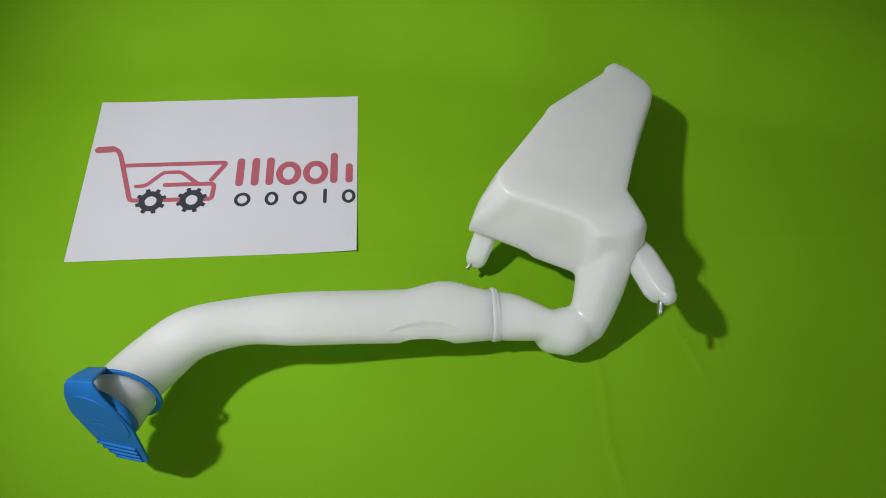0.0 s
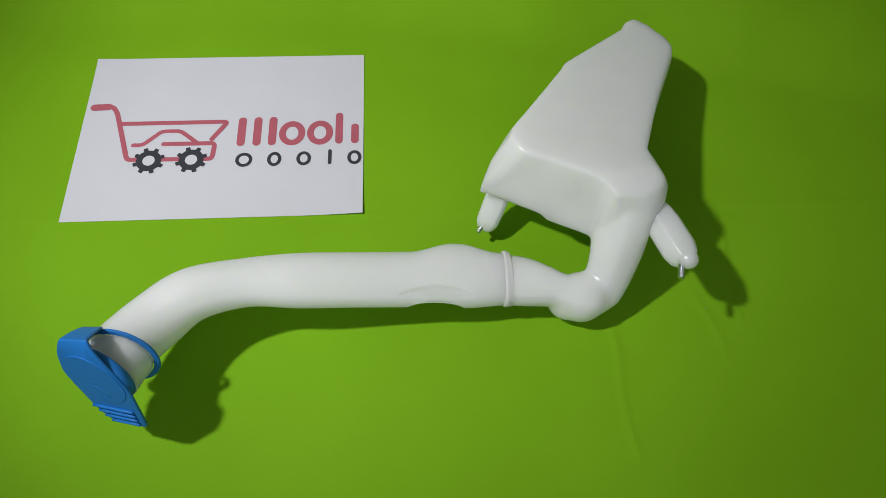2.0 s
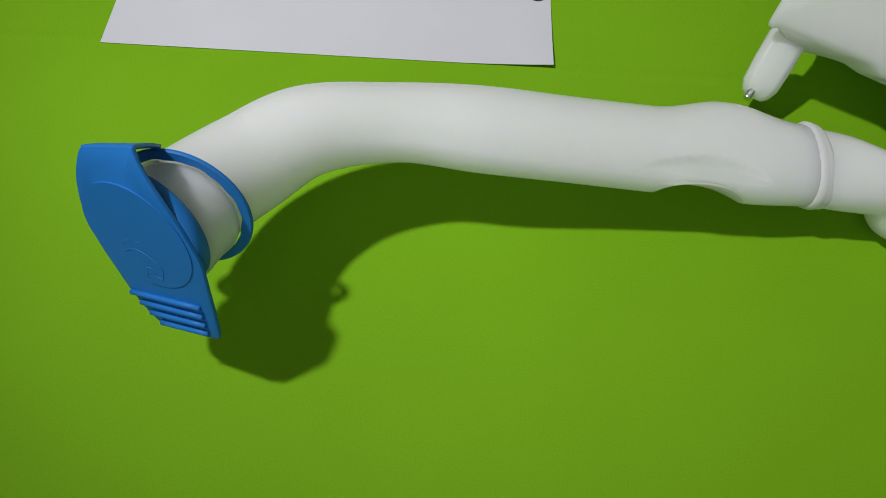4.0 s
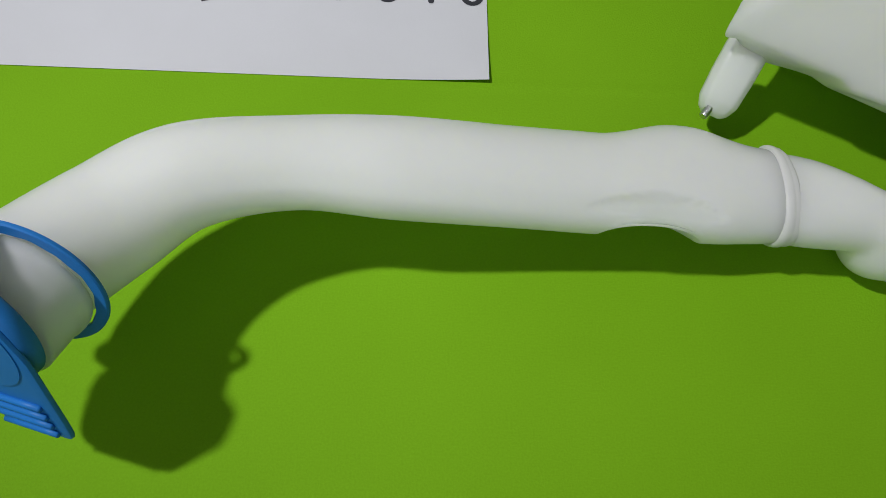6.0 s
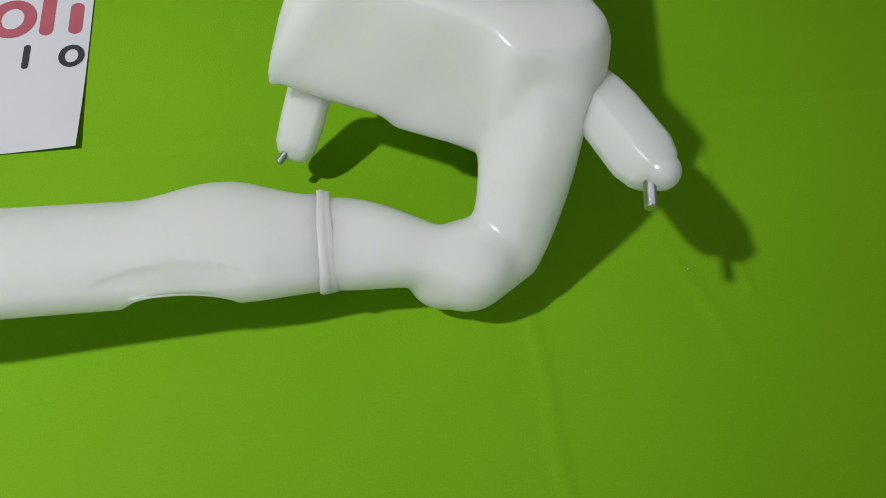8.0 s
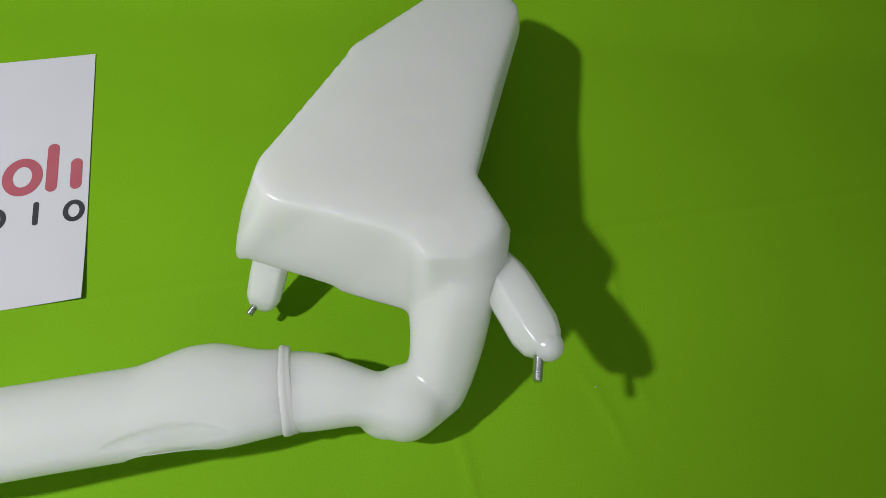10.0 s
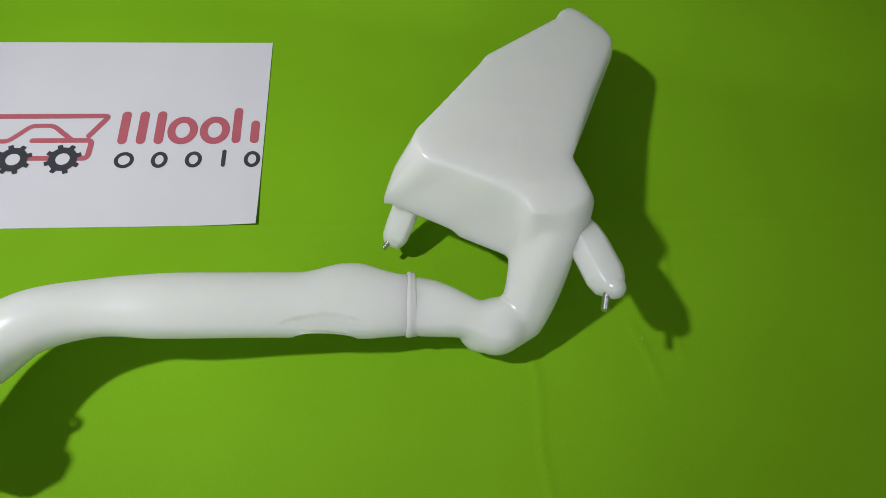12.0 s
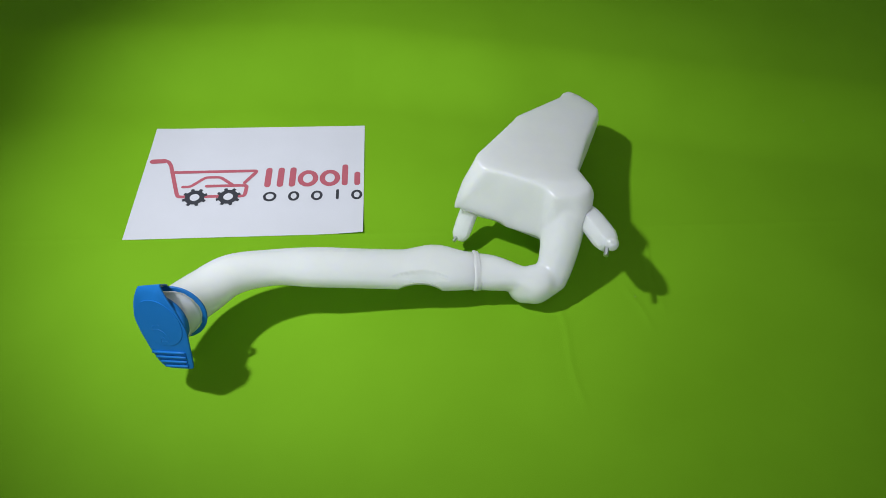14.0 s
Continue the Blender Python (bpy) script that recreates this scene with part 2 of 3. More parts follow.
def green_sheet():
    bm = bmesh.new()
    xs = np.concatenate([np.linspace(-0.85, -0.12, 40)[:-1], np.linspace(-0.12, 0.85, 340)[:-1], np.linspace(0.85, 1.75, 110)])
    ys = np.concatenate([np.linspace(-1.0, -0.33, 40)[:-1], np.linspace(-0.33, 0.06, 140)[:-1], np.linspace(0.06, 1.05, 120)])
    rows = [[bm.verts.new((x, y, sheet_height(x, y))) for x in xs] for y in ys]
    for a, b in zip(rows, rows[1:]):
        for i in range(len(xs) - 1):
            bm.faces.new((a[i], a[i + 1], b[i + 1], b[i]))
    ob = link_mesh("backdrop_sheet", bm, SHEET, closed=False)
    s = ob.modifiers.new("thickness", "SOLIDIFY")
    s.thickness, s.offset = 0.0015, -1
    tagged(ob, "bright green matte backdrop sheet spread flat, faintly creased", "backdrop", kind="structure")


green_sheet()


# ---------- the printed paper ----------
def paper_height(x, y):
    """Lift of the paper above the green sheet."""
    br = max(0.0, 1 - math.hypot(0.297 - x, y) / 0.07)
    tl = max(0.0, 1 - math.hypot(x, 0.21 - y) / 0.05)
    return 0.0009 + 0.0030 * br * br + 0.001 * tl * tl + 0.0002 * math.sin(21 * x + 3) * math.sin(17 * y)


def draped(bm, lift):
    for v in bm.verts:
        v.co.z = paper_height(v.co.x, v.co.y) + lift


def ribbon(bm, pts, width, smooth=3):
    """A flat stroke with round ends along pts."""
    if smooth > 1:
        fine = []
        for i, p in enumerate(pts):
            a, b = pts[max(i - 1, 0)], pts[min(i + 1, len(pts) - 1)]
            if 0 < i < len(pts) - 1:
                r = 0.0045
                u, w = Vector(a) - Vector(p), Vector(b) - Vector(p)
                s, e = Vector(p) + u.normalized() * min(r, u.length / 2), Vector(p) + w.normalized() * min(r, w.length / 2)
                for k in range(5):
                    f = k / 4
                    fine.append(s * (1 - f) ** 2 + Vector(p) * 2 * f * (1 - f) + e * f * f)
            else:
                fine.append(Vector(p))
        pts = fine
    pts = [Vector(p) for p in pts]
    left, right = [], []
    for i, p in enumerate(pts):
        t = (pts[min(i + 1, len(pts) - 1)] - pts[max(i - 1, 0)]).normalized()
        n = Vector((-t.y, t.x)) * (width / 2)
        left.append(bm.verts.new((*(p + n), 0)))
        right.append(bm.verts.new((*(p - n), 0)))
    for i in range(len(pts) - 1):
        bm.faces.new((left[i], right[i], right[i + 1], left[i + 1]))
    for end, nxt, l, r in ((pts[0], pts[1], left[0], right[0]), (pts[-1], pts[-2], right[-1], left[-1])):
        t = (end - nxt).normalized()
        n = Vector((-t.y, t.x))
        c = [l.co.xy - end, r.co.xy - end]
        arc = []
        for k in range(1, 8):
            g = math.pi * k / 8
            arc.append(bm.verts.new((*(end + c[0] * math.cos(g) + t * (width / 2) * math.sin(g)), 0)))
        bm.faces.new([l, *arc, r])


def ring_shape(bm, cx, cy, rx, ry, wide, sides=36):
    out = [bm.verts.new((cx + rx * math.cos(2 * math.pi * i / sides), cy + ry * math.sin(2 * math.pi * i / sides), 0)) for i in range(sides)]
    inn = [bm.verts.new((cx + (rx - wide) * math.cos(2 * math.pi * i / sides), cy + (ry - wide) * math.sin(2 * math.pi * i / sides), 0)) for i in range(sides)]
    for i in range(sides):
        j = (i + 1) % sides
        bm.faces.new((out[i], out[j], inn[j], inn[i]))


def cog(bm, cx, cy, outer, root, hole, teeth=8):
    sides = teeth * 12
    o, n = [], []
    for i in range(sides):
        g = 2 * math.pi * i / sides
        ph = (i % 12) / 12
        r = outer if 0.2 < ph < 0.62 else root
        o.append(bm.verts.new((cx + r * math.cos(g), cy + r * math.sin(g), 0)))
        n.append(bm.verts.new((cx + hole * math.cos(g), cy + hole * math.sin(g), 0)))
    for i in range(sides):
        j = (i + 1) % sides
        bm.faces.new((o[i], o[j], n[j], n[i]))


def printed_paper():
    sheet = thing("printed_paper", "white printer paper with a red and grey printed emblem", "paper")
    bm = bmesh.new()
    xs, ys = np.linspace(0, 0.297, 61), np.linspace(0, 0.21, 45)
    rows = [[bm.verts.new((x, y, paper_height(x, y))) for x in xs] for y in ys]
    for a, b in zip(rows, rows[1:]):
        for i in range(len(xs) - 1):
            bm.faces.new((a[i], a[i + 1], b[i + 1], b[i]))
    p = part("page", bm, PAPER, sheet, "plain white paper page", smooth=False, closed=False)
    s = p.modifiers.new("thickness", "SOLIDIFY")
    s.thickness, s.offset = 0.0002, -1

    def ink(name, draw, material, lift=0.00025):
        b = bmesh.new()
        draw(b)
        draped(b, lift)
        part(name, b, material, sheet, smooth=False, closed=False)

    w = 0.0052
    ink("printed_stroke", lambda b: ribbon(b, [(0.0085, 0.1412), (0.0235, 0.1418)], 0.0085, 1), RED_INK, 0.00036)
    ink("printed_stroke", lambda b: ribbon(b, [(0.0225, 0.1418), (0.0285, 0.1418), (0.034, 0.133), (0.0535, 0.0722), (0.1405, 0.0712), (0.1415, 0.091), (0.0885, 0.0912)], w), RED_INK)
    ink("printed_stroke", lambda b: ribbon(b, [(0.0405, 0.1187), (0.1525, 0.1187), (0.1378, 0.0962)], w), RED_INK, 0.00033)
    ink("printed_stroke", lambda b: ribbon(b, [(0.0575, 0.0905), (0.067, 0.0905), (0.0845, 0.1078), (0.104, 0.1078), (0.1225, 0.0922)], w * 0.9), RED_INK, 0.0003)
    for cx in (0.0761, 0.1194):
        ink("printed_cog", lambda b: cog(b, cx, 0.0705, 0.0162, 0.0127, 0.0062), GREY_INK, 0.0004)
        ink("printed_dot", lambda b: b.faces.new([b.verts.new((x, y, 0)) for x, y in circle(0.0062, 32, cx, 0.0705)]), PAPER, 0.00042)
    for x in (0.1682, 0.1848, 0.2008):
        ink("printed_bar", lambda b: ribbon(b, [(x, 0.0905), (x, 0.1195)], 0.0085, 1), RED_INK)
    ink("printed_ring", lambda b: ring_shape(b, 0.2215, 0.1015, 0.0138, 0.0158, 0.0072), RED_INK)
    ink("printed_ring", lambda b: ring_shape(b, 0.251, 0.1015, 0.0138, 0.0158, 0.0072), RED_INK)
    ink("printed_bar", lambda b: ribbon(b, [(0.2712, 0.0905), (0.2712, 0.1235)], 0.008, 1), RED_INK)
    ink("printed_bar", lambda b: ribbon(b, [(0.288, 0.0905), (0.288, 0.1085)], 0.008, 1), RED_INK)
    for cx, r in ((0.1735, 0.0088), (0.2048, 0.0074), (0.2352, 0.0076), (0.2878, 0.0074)):
        ink("printed_ring", lambda b: ring_shape(b, cx, 0.0688, r, 0.0088, 0.0036), GREY_INK)
    ink("printed_bar", lambda b: ribbon(b, [(0.2622, 0.0625), (0.2622, 0.0775)], 0.0038, 1), GREY_INK)


printed_paper()


# ---------- the washer reservoir ----------
# outline of the tank, round it: lower x, y, z; widest x, y, z; upper x, y
TANK = [
    ((0.4297, -0.0036, 0.0380), (0.4085, -0.0110, 0.0630), (0.4382, -0.0100)),
    ((0.4354, -0.0097, 0.0380), (0.4145, -0.0160, 0.0605), (0.4440, -0.0160)),
    ((0.4535, -0.0180, 0.0400), (0.4531, -0.0355, 0.0602), (0.4670, -0.0244)),
    ((0.4620, -0.0240, 0.0420), (0.4632, -0.0405, 0.0598), (0.4751, -0.0284)),
    ((0.4680, -0.0270, 0.0390), (0.4690, -0.0442, 0.0545), (0.4833, -0.0321)),
    ((0.5038, -0.0485, 0.0393), (0.5046, -0.0625, 0.0570), (0.5023, -0.0408)),
    ((0.5120, -0.0535, 0.0385), (0.5085, -0.0640, 0.0760), (0.5080, -0.0455)),
    ((0.5247, -0.0607, 0.0370), (0.5185, -0.0660, 0.0950), (0.5150, -0.0560)),
    ((0.5430, -0.0610, 0.0431), (0.5490, -0.0715, 0.0930), (0.5390, -0.0570)),
    ((0.5501, -0.0450, 0.0329), (0.5620, -0.0555, 0.0990), (0.5530, -0.0495)),
    ((0.5504, -0.0350, 0.0330), (0.5660, -0.0405, 0.1040), (0.5600, -0.0408)),
    ((0.5473, -0.0029, 0.0230), (0.5524, -0.0062, 0.0887), (0.5520, -0.0069)),
    ((0.5801, 0.0697, 0.0111), (0.5874, 0.0700, 0.0720), (0.5830, 0.0698)),
    ((0.6085, 0.1264, 0.0073), (0.6152, 0.1300, 0.0680), (0.6116, 0.1301)),
    ((0.6088, 0.1384, 0.0075), (0.6165, 0.1420, 0.0660), (0.6141, 0.1425)),
    ((0.6033, 0.1484, 0.0076), (0.6120, 0.1530, 0.0650), (0.6090, 0.1530)),
    ((0.5901, 0.1586, 0.0077), (0.5930, 0.1705, 0.0720), (0.5923, 0.1687)),
    ((0.5786, 0.1607, 0.0078), (0.5795, 0.1775, 0.0780), (0.5797, 0.1742)),
    ((0.5707, 0.1548, 0.0098), (0.5677, 0.1684, 0.0800), (0.5692, 0.1668)),
    ((0.5667, 0.1508, 0.0098), (0.5626, 0.1574, 0.0850), (0.5646, 0.1573)),
    ((0.5035, 0.0916, 0.0158), (0.4937, 0.1002, 0.0960), (0.4957, 0.0997)),
    ((0.4975, 0.0837, 0.0158), (0.4893, 0.0902, 0.0980), (0.4901, 0.0911)),
    ((0.4494, 0.0122, 0.0298), (0.4300, 0.0165, 0.0975), (0.4362, 0.0150)),
    ((0.4395, 0.0023, 0.0339), (0.4165, 0.0022, 0.0815), (0.4325, 0.0035)),
]
# filler pipe, from under the lid to the joint: x, y, z, half width, height to width; round at the lid, then oval
PIPE = [
    (0.1160, -0.1622, 0.0743, 0.0226, 1.00), (0.1164, -0.1609, 0.0738, 0.0238, 1.00), (0.1166, -0.1580, 0.0725, 0.0244, 1.00),
    (0.1350, -0.1317, 0.0640, 0.0245, 0.97), (0.1622, -0.1105, 0.0655, 0.0232, 0.88), (0.2045, -0.0992, 0.0615, 0.0218, 0.76),
    (0.2490, -0.0965, 0.0563, 0.0250, 0.68), (0.3000, -0.0939, 0.0483, 0.0256, 0.63), (0.3340, -0.0926, 0.0435, 0.0260, 0.62),
    (0.3500, -0.0924, 0.0420, 0.0260, 0.62), (0.3630, -0.0928, 0.0408, 0.0264, 0.62), (0.3820, -0.0926, 0.0388, 0.0267, 0.62),
    (0.3970, -0.0922, 0.0370, 0.0266, 0.62), (0.4090, -0.0916, 0.0354, 0.0260, 0.62), (0.4275, -0.0909, 0.0337, 0.0251, 0.62),
]
# the filler neck under the lid, with its lip
SPIGOT = [(0.1129, -0.185, 0.083, 0.0237), (0.1149, -0.1758, 0.0796, 0.0241), (0.1161, -0.1703, 0.0776, 0.0244), (0.1164, -0.169, 0.0771, 0.0246), (0.1166, -0.1681, 0.0768, 0.0249), (0.1167, -0.1675, 0.0765, 0.0253), (0.1169, -0.1665, 0.0762, 0.0255), (0.1172, -0.1654, 0.0758, 0.0252), (0.1175, -0.1639, 0.0753, 0.0245)]
# the tank's own neck: joint, elbow, up into the tank
NECK_LOW = [(0.4130, -0.0916, 0.0349, 0.0237, 0.62), (0.4226, -0.0912, 0.0340, 0.0242, 0.62), (0.4466, -0.0950, 0.0338, 0.0231, 0.70), (0.4754, -0.1032, 0.0324, 0.0164, 0.97), (0.4907, -0.1113, 0.0306, 0.0157, 1.10), (0.5022, -0.1138, 0.0300, 0.0165, 1.00)]
# centre x, y, z, half width, half depth
NECK_HIGH = [(0.5145, -0.1070, 0.0290, 0.0205, 0.0185), (0.5215, -0.0972, 0.0392, 0.0206, 0.0190), (0.5268, -0.0846, 0.0525, 0.0222, 0.0222), (0.5308, -0.0699, 0.0660, 0.0245, 0.0282), (0.5338, -0.0530, 0.0783, 0.0264, 0.0335), (0.5350, -0.0351, 0.0845, 0.0270, 0.0355)]
# its cross-section: a wide front face and a narrower one beside it
NECK_SECTION = [(-1, 0.5), (-1, 0.0), (-0.46, -0.66), (0.05, -0.74), (0.62, -0.58), (0.93, 0.1), (1, 0.70), (0.82, 1.05), (-0.6, 1)]


def tank_top(x, y):
    """Height of the tank's broad upper face."""
    x, y = x - 0.52, y - 0.05
    return TOP_FIT[0] + TOP_FIT[1] * x + TOP_FIT[2] * y + TOP_FIT[3] * x * y + TOP_FIT[4] * y * y - 0.38 * max(0.0, -0.084 - y)


TOP_FIT = (0.1058, -0.1309, -0.1245, -0.6742, 0.5109)


def loft(bm, rows, steps, section):
    """A duct with the outline section along rows of (x, y, z, half width, half depth)."""
    path = spline(rows, steps)
    loops, shape = [], rounded(section, 5)
    sides = len(shape)
    for i, p in enumerate(path):
        a, b = Vector(path[max(i - 1, 0)][:3]), Vector(path[min(i + 1, len(path) - 1)][:3])
        t = (b - a).normalized()
        w = (Vector((1, 0, 0)) - t * t.x).normalized()
        n = t.cross(w)
        loops.append([bm.verts.new(Vector(p[:3]) + w * (c * p[3]) + n * (d * p[4])) for c, d in shape])
    for l, m in zip(loops, loops[1:]):
        for k in range(sides):
            bm.faces.new((l[k], l[(k + 1) % sides], m[(k + 1) % sides], m[k]))
    bm.faces.new(loops[0][::-1])
    bm.faces.new(loops[-1])
    return [v.co.copy() for v in loops[0]]


def outer_elbow(bm, foot, centre, radius):
    """The taut skin from the duct's foot to the round heel of the elbow."""
    hull = bmesh.new()
    bmesh.ops.create_uvsphere(hull, u_segments=32, v_segments=20, radius=radius, matrix=Matrix.Translation(centre))
    for p in foot:
        hull.verts.new(p)
    kept = bmesh.ops.convex_hull(hull, input=hull.verts, use_existing_faces=False)["geom"]
    faces = [f for f in kept if isinstance(f, bmesh.types.BMFace)]
    made = {}
    for f in faces:
        for v in f.verts:
            if v not in made:
                made[v] = bm.verts.new(v.co)
        bm.faces.new([made[v] for v in f.verts])
    hull.free()


def tank_skin(res):
    bm = bmesh.new()
    loops = [[bm.verts.new(row[0]) for row in TANK], [bm.verts.new(row[1]) for row in TANK], [bm.verts.new((*row[2], tank_top(*row[2]))) for row in TANK]]
    n = len(TANK)
    for a, b in zip(loops, loops[1:]):
        for i in range(n):
            bm.faces.new((a[i], a[(i + 1) % n], b[(i + 1) % n], b[i]))
    bmesh.ops.triangulate(bm, faces=[bm.faces.new(loops[0][::-1])])
    cx, cy, inner = 0.512, 0.030, loops[2]
    for f in (0.9, 0.75, 0.6, 0.45, 0.3, 0.15):
        ring = [bm.verts.new((x, y, tank_top(x, y))) for x, y in ((cx + (r[2][0] - cx) * f, cy + (r[2][1] - cy) * f) for r in TANK)]
        for i in range(n):
            bm.faces.new((inner[i], inner[(i + 1) % n], ring[(i + 1) % n], ring[i]))
        inner = ring
    bm.faces.new(inner)
    tube(bm, NECK_LOW, 6, 40)
    bmesh.ops.create_uvsphere(bm, u_segments=20, v_segments=12, radius=0.0032, matrix=pose(0.4114, -0.0125, 0.0591))
    foot = loft(bm, NECK_HIGH, 6, NECK_SECTION)
    outer_elbow(bm, foot, Vector((0.4962, -0.1080, 0.0262)), 0.0231)
    bmesh.ops.create_uvsphere(bm, u_segments=32, v_segments=20, radius=0.0200, matrix=pose(0.4856, -0.1074, 0.0222))
    bmesh.ops.create_uvsphere(bm, u_segments=32, v_segments=20, radius=0.0185, matrix=pose(0.5012, -0.1109, 0.0305))
    ob = part("tank_body", bm, MILK, res, "milky white blow-moulded tank with a bent neck")
    moulded(ob, 0.0015, 22)
    settle(ob, (*(((x, y, 0.119), 0.004, 0.012, 0.25) for x, y in ((0.4470, -0.0175), (0.4660, -0.0232), (0.4850, -0.0315), (0.5030, -0.0405), (0.5100, -0.0470))),
                ((0.5430, -0.0630, 0.1040), 0.012, 0.024, 0.9), ((0.5560, -0.0500, 0.1080), 0.008, 0.018, 0.5), ((0.5060, -0.1105, 0.0387), 0.008, 0.020, 0.4), ((0.4900, -0.1075, 0.0460), 0.016, 0.030, 1.0)), 60)


def hump(x, a, b, power):
    u = min(1.0, max(0.0, (x - a) / (b - a)))
    return (4 * u * (1 - u)) ** power


def pressed(co):
    """The pipe's front before the joint is pressed in: a flat ledge above, cut away below it. Gives the new height."""
    x, y, z = co
    mid = 0.0420 - 0.105 * (x - 0.35)
    upper = z > mid
    # how far outside the ledge's arched rim
    out = -0.1056 - 0.0135 * (1 - hump(x, 0.326, 0.404, 0.5)) - y
    z = min(z, mid + 0.0095 - 0.06 * max(0.0, out) + 0.03 * step(-out, -0.0010, 0.0030))
    low = hump(x, 0.3400, 0.3890, 0.65)
    if low > 0:
        floor = mid - (0.0243 - 0.0070 * low + 0.85 * (y + 0.0926)) / 0.53
        z = max(z, floor + (0.0023 if upper else 0.0))
    return z


def pipe_skin(res):
    bm = bmesh.new()
    tube(bm, PIPE, 22, 120)
    for v in bm.verts:
        x = v.co.x
        if x > 0.30:
            # the back swells out above the recess
            back = 0.0082 * step(x, 0.342, 0.381) * (1 - step(x, 0.386, 0.425))
            side = min(1.0, max(0.0, 0.5 + (v.co.y + 0.0934) / 0.048))
            v.co.z = pressed(v.co)
            v.co.y += back * step(side, 0.05, 0.95)
    # the neck under the lid, its lip a little uneven
    tube(bm, SPIGOT, 4, 96, wobble=lambda c, g: 1 + (0.006 * noise.noise((3 * math.cos(g), 3 * math.sin(g), 0.0)) + 0.008 * noise.noise((9 * math.cos(g), 9 * math.sin(g), 5.0)) if c.y > -0.1685 else 0.0))
    ob = part("filler_pipe", bm, MILK, res, "milky white curved filler pipe with a moulded bulge")
    moulded(ob, 0.0009, 3)


def moulded_marks(res):
    """A faint row of raised marks on the tank's broad face, too worn to read."""
    bm = bmesh.new()
    rng = random.Random(11)
    for k in range(22):
        f = k / 21
        x, y = 0.5066 + 0.0212 * f + rng.uniform(-0.0008, 0.0008), 0.0085 + 0.0385 * f + rng.uniform(-0.0008, 0.0008)
        n = Vector((0.10, 0.10, 1.0)).normalized()
        m = Matrix.Translation((x, y, tank_top(x, y) - 0.0009)) @ n.to_track_quat("Z", "Y").to_matrix().to_4x4() @ pose(0, 0, 0, 0, 0, rng.uniform(0, 180))
        bmesh.ops.create_icosphere(bm, subdivisions=2, radius=0.0009, matrix=m @ Matrix.Diagonal((rng.uniform(0.5, 1.3), 0.45, 0.5, 1)))
    part("moulded_marks", bm, MILK, res, "row of faint raised marks")


def joint_collar(res):
    bm = bmesh.new()
    at, along = Vector((0.4302, -0.0908, 0.0335)), Vector((0.997, -0.04, -0.06)).normalized()
    u = (Vector((0, 1, 0)) - along * along.y).normalized()
    w = along.cross(u)
    rng = random.Random(3)
    prof = [(-0.0044, 0.0228), (-0.0043, 0.0262), (-0.0036, 0.0268), (-0.0022, 0.0270), (-0.0006, 0.0268), (0.0000, 0.0263), (0.0008, 0.0262), (0.0026, 0.0261), (0.0034, 0.0256), (0.0036, 0.0228)]
    sides, loops = 72, []
    for k in range(sides):
        g = 2 * math.pi * k / sides
        sl = -0.0010 * math.cos(g - 0.3) + 0.0002 * math.sin(3 * g) + rng.uniform(-0.00015, 0.00015)
        wd = 0.97 - 0.20 * math.cos(g - 0.3) + 0.03 * math.sin(5 * g)
        loops.append([bm.verts.new(at + u * (r * math.cos(g)) + w * (0.63 * r * math.sin(g)) + along * (z * wd + sl)) for z, r in prof])
    for k in range(sides):
        a, b = loops[k], loops[(k + 1) % sides]
        for i in range(len(prof) - 1):
            bm.faces.new((a[i], a[i + 1], b[i + 1], b[i]))
    part("joint_collar", bm, RUBBER, res, "soft white sealing collar over the pipe joint")


def stud(bracket, base, tip, radius, label):
    base, tip = Vector(base), Vector(tip)
    m = look(base, base * 2 - tip)
    length, pitch = (tip - base).length, 0.0010
    bm = bmesh.new()
    turns, sides = int(length / pitch) * 2, 20
    loops = []
    for i in range(turns + 1):
        r = radius * (1.0 if i % 2 else 0.76)
        if i >= turns - 1:
            r = radius * (0.86 if i == turns - 1 else 0.7)
        loops.append([bm.verts.new(m @ Vector((r * math.cos(2 * math.pi * k / sides), r * math.sin(2 * math.pi * k / sides), length * i / turns + (pitch / sides * k if 0 < i < turns - 1 else 0)))) for k in range(sides)])
    for a, b in zip(loops, loops[1:]):
        for k in range(sides):
            bm.faces.new((a[k], a[(k + 1) % sides], b[(k + 1) % sides], b[k]))
    bm.faces.new(loops[-1])
    bm.faces.new(loops[0][::-1])
    part("stud", bm, STEEL, bracket, label, smooth=False)


def lug(res, root, end, across, width, thick, label, section, levels, nub=None):
    """A moulded lug from root to end; across: the direction of its width; section: its faceted outline;
    levels: how far along, then the width and thickness there."""
    root, end = Vector(root), Vector(end)
    t = (end - root).normalized()
    w = (Vector(across) - t * t.dot(Vector(across))).normalized()
    n = w.cross(t)
    if n.z < 0:
        n = -n
    m = Matrix((w, n, t)).transposed().to_4x4()
    m.translation = root
    bm = bmesh.new()
    length = (end - root).length
    loops = [[bm.verts.new(m @ Vector((x * width / 2 * a, y * thick / 2 * b, length * f))) for x, y in section] for f, a, b in levels]
    sides = len(section)
    for a, b in zip(loops, loops[1:]):
        for k in range(sides):
            bm.faces.new((a[k], a[(k + 1) % sides], b[(k + 1) % sides], b[k]))
    bm.faces.new(loops[0][::-1])
    bm.faces.new(loops[-1])
    if nub:
        bmesh.ops.create_uvsphere(bm, u_segments=28, v_segments=16, radius=nub[1], matrix=pose(*nub[0]))
    return moulded(part("bracket", bm, MILK, res, label), 0.0008, 5)


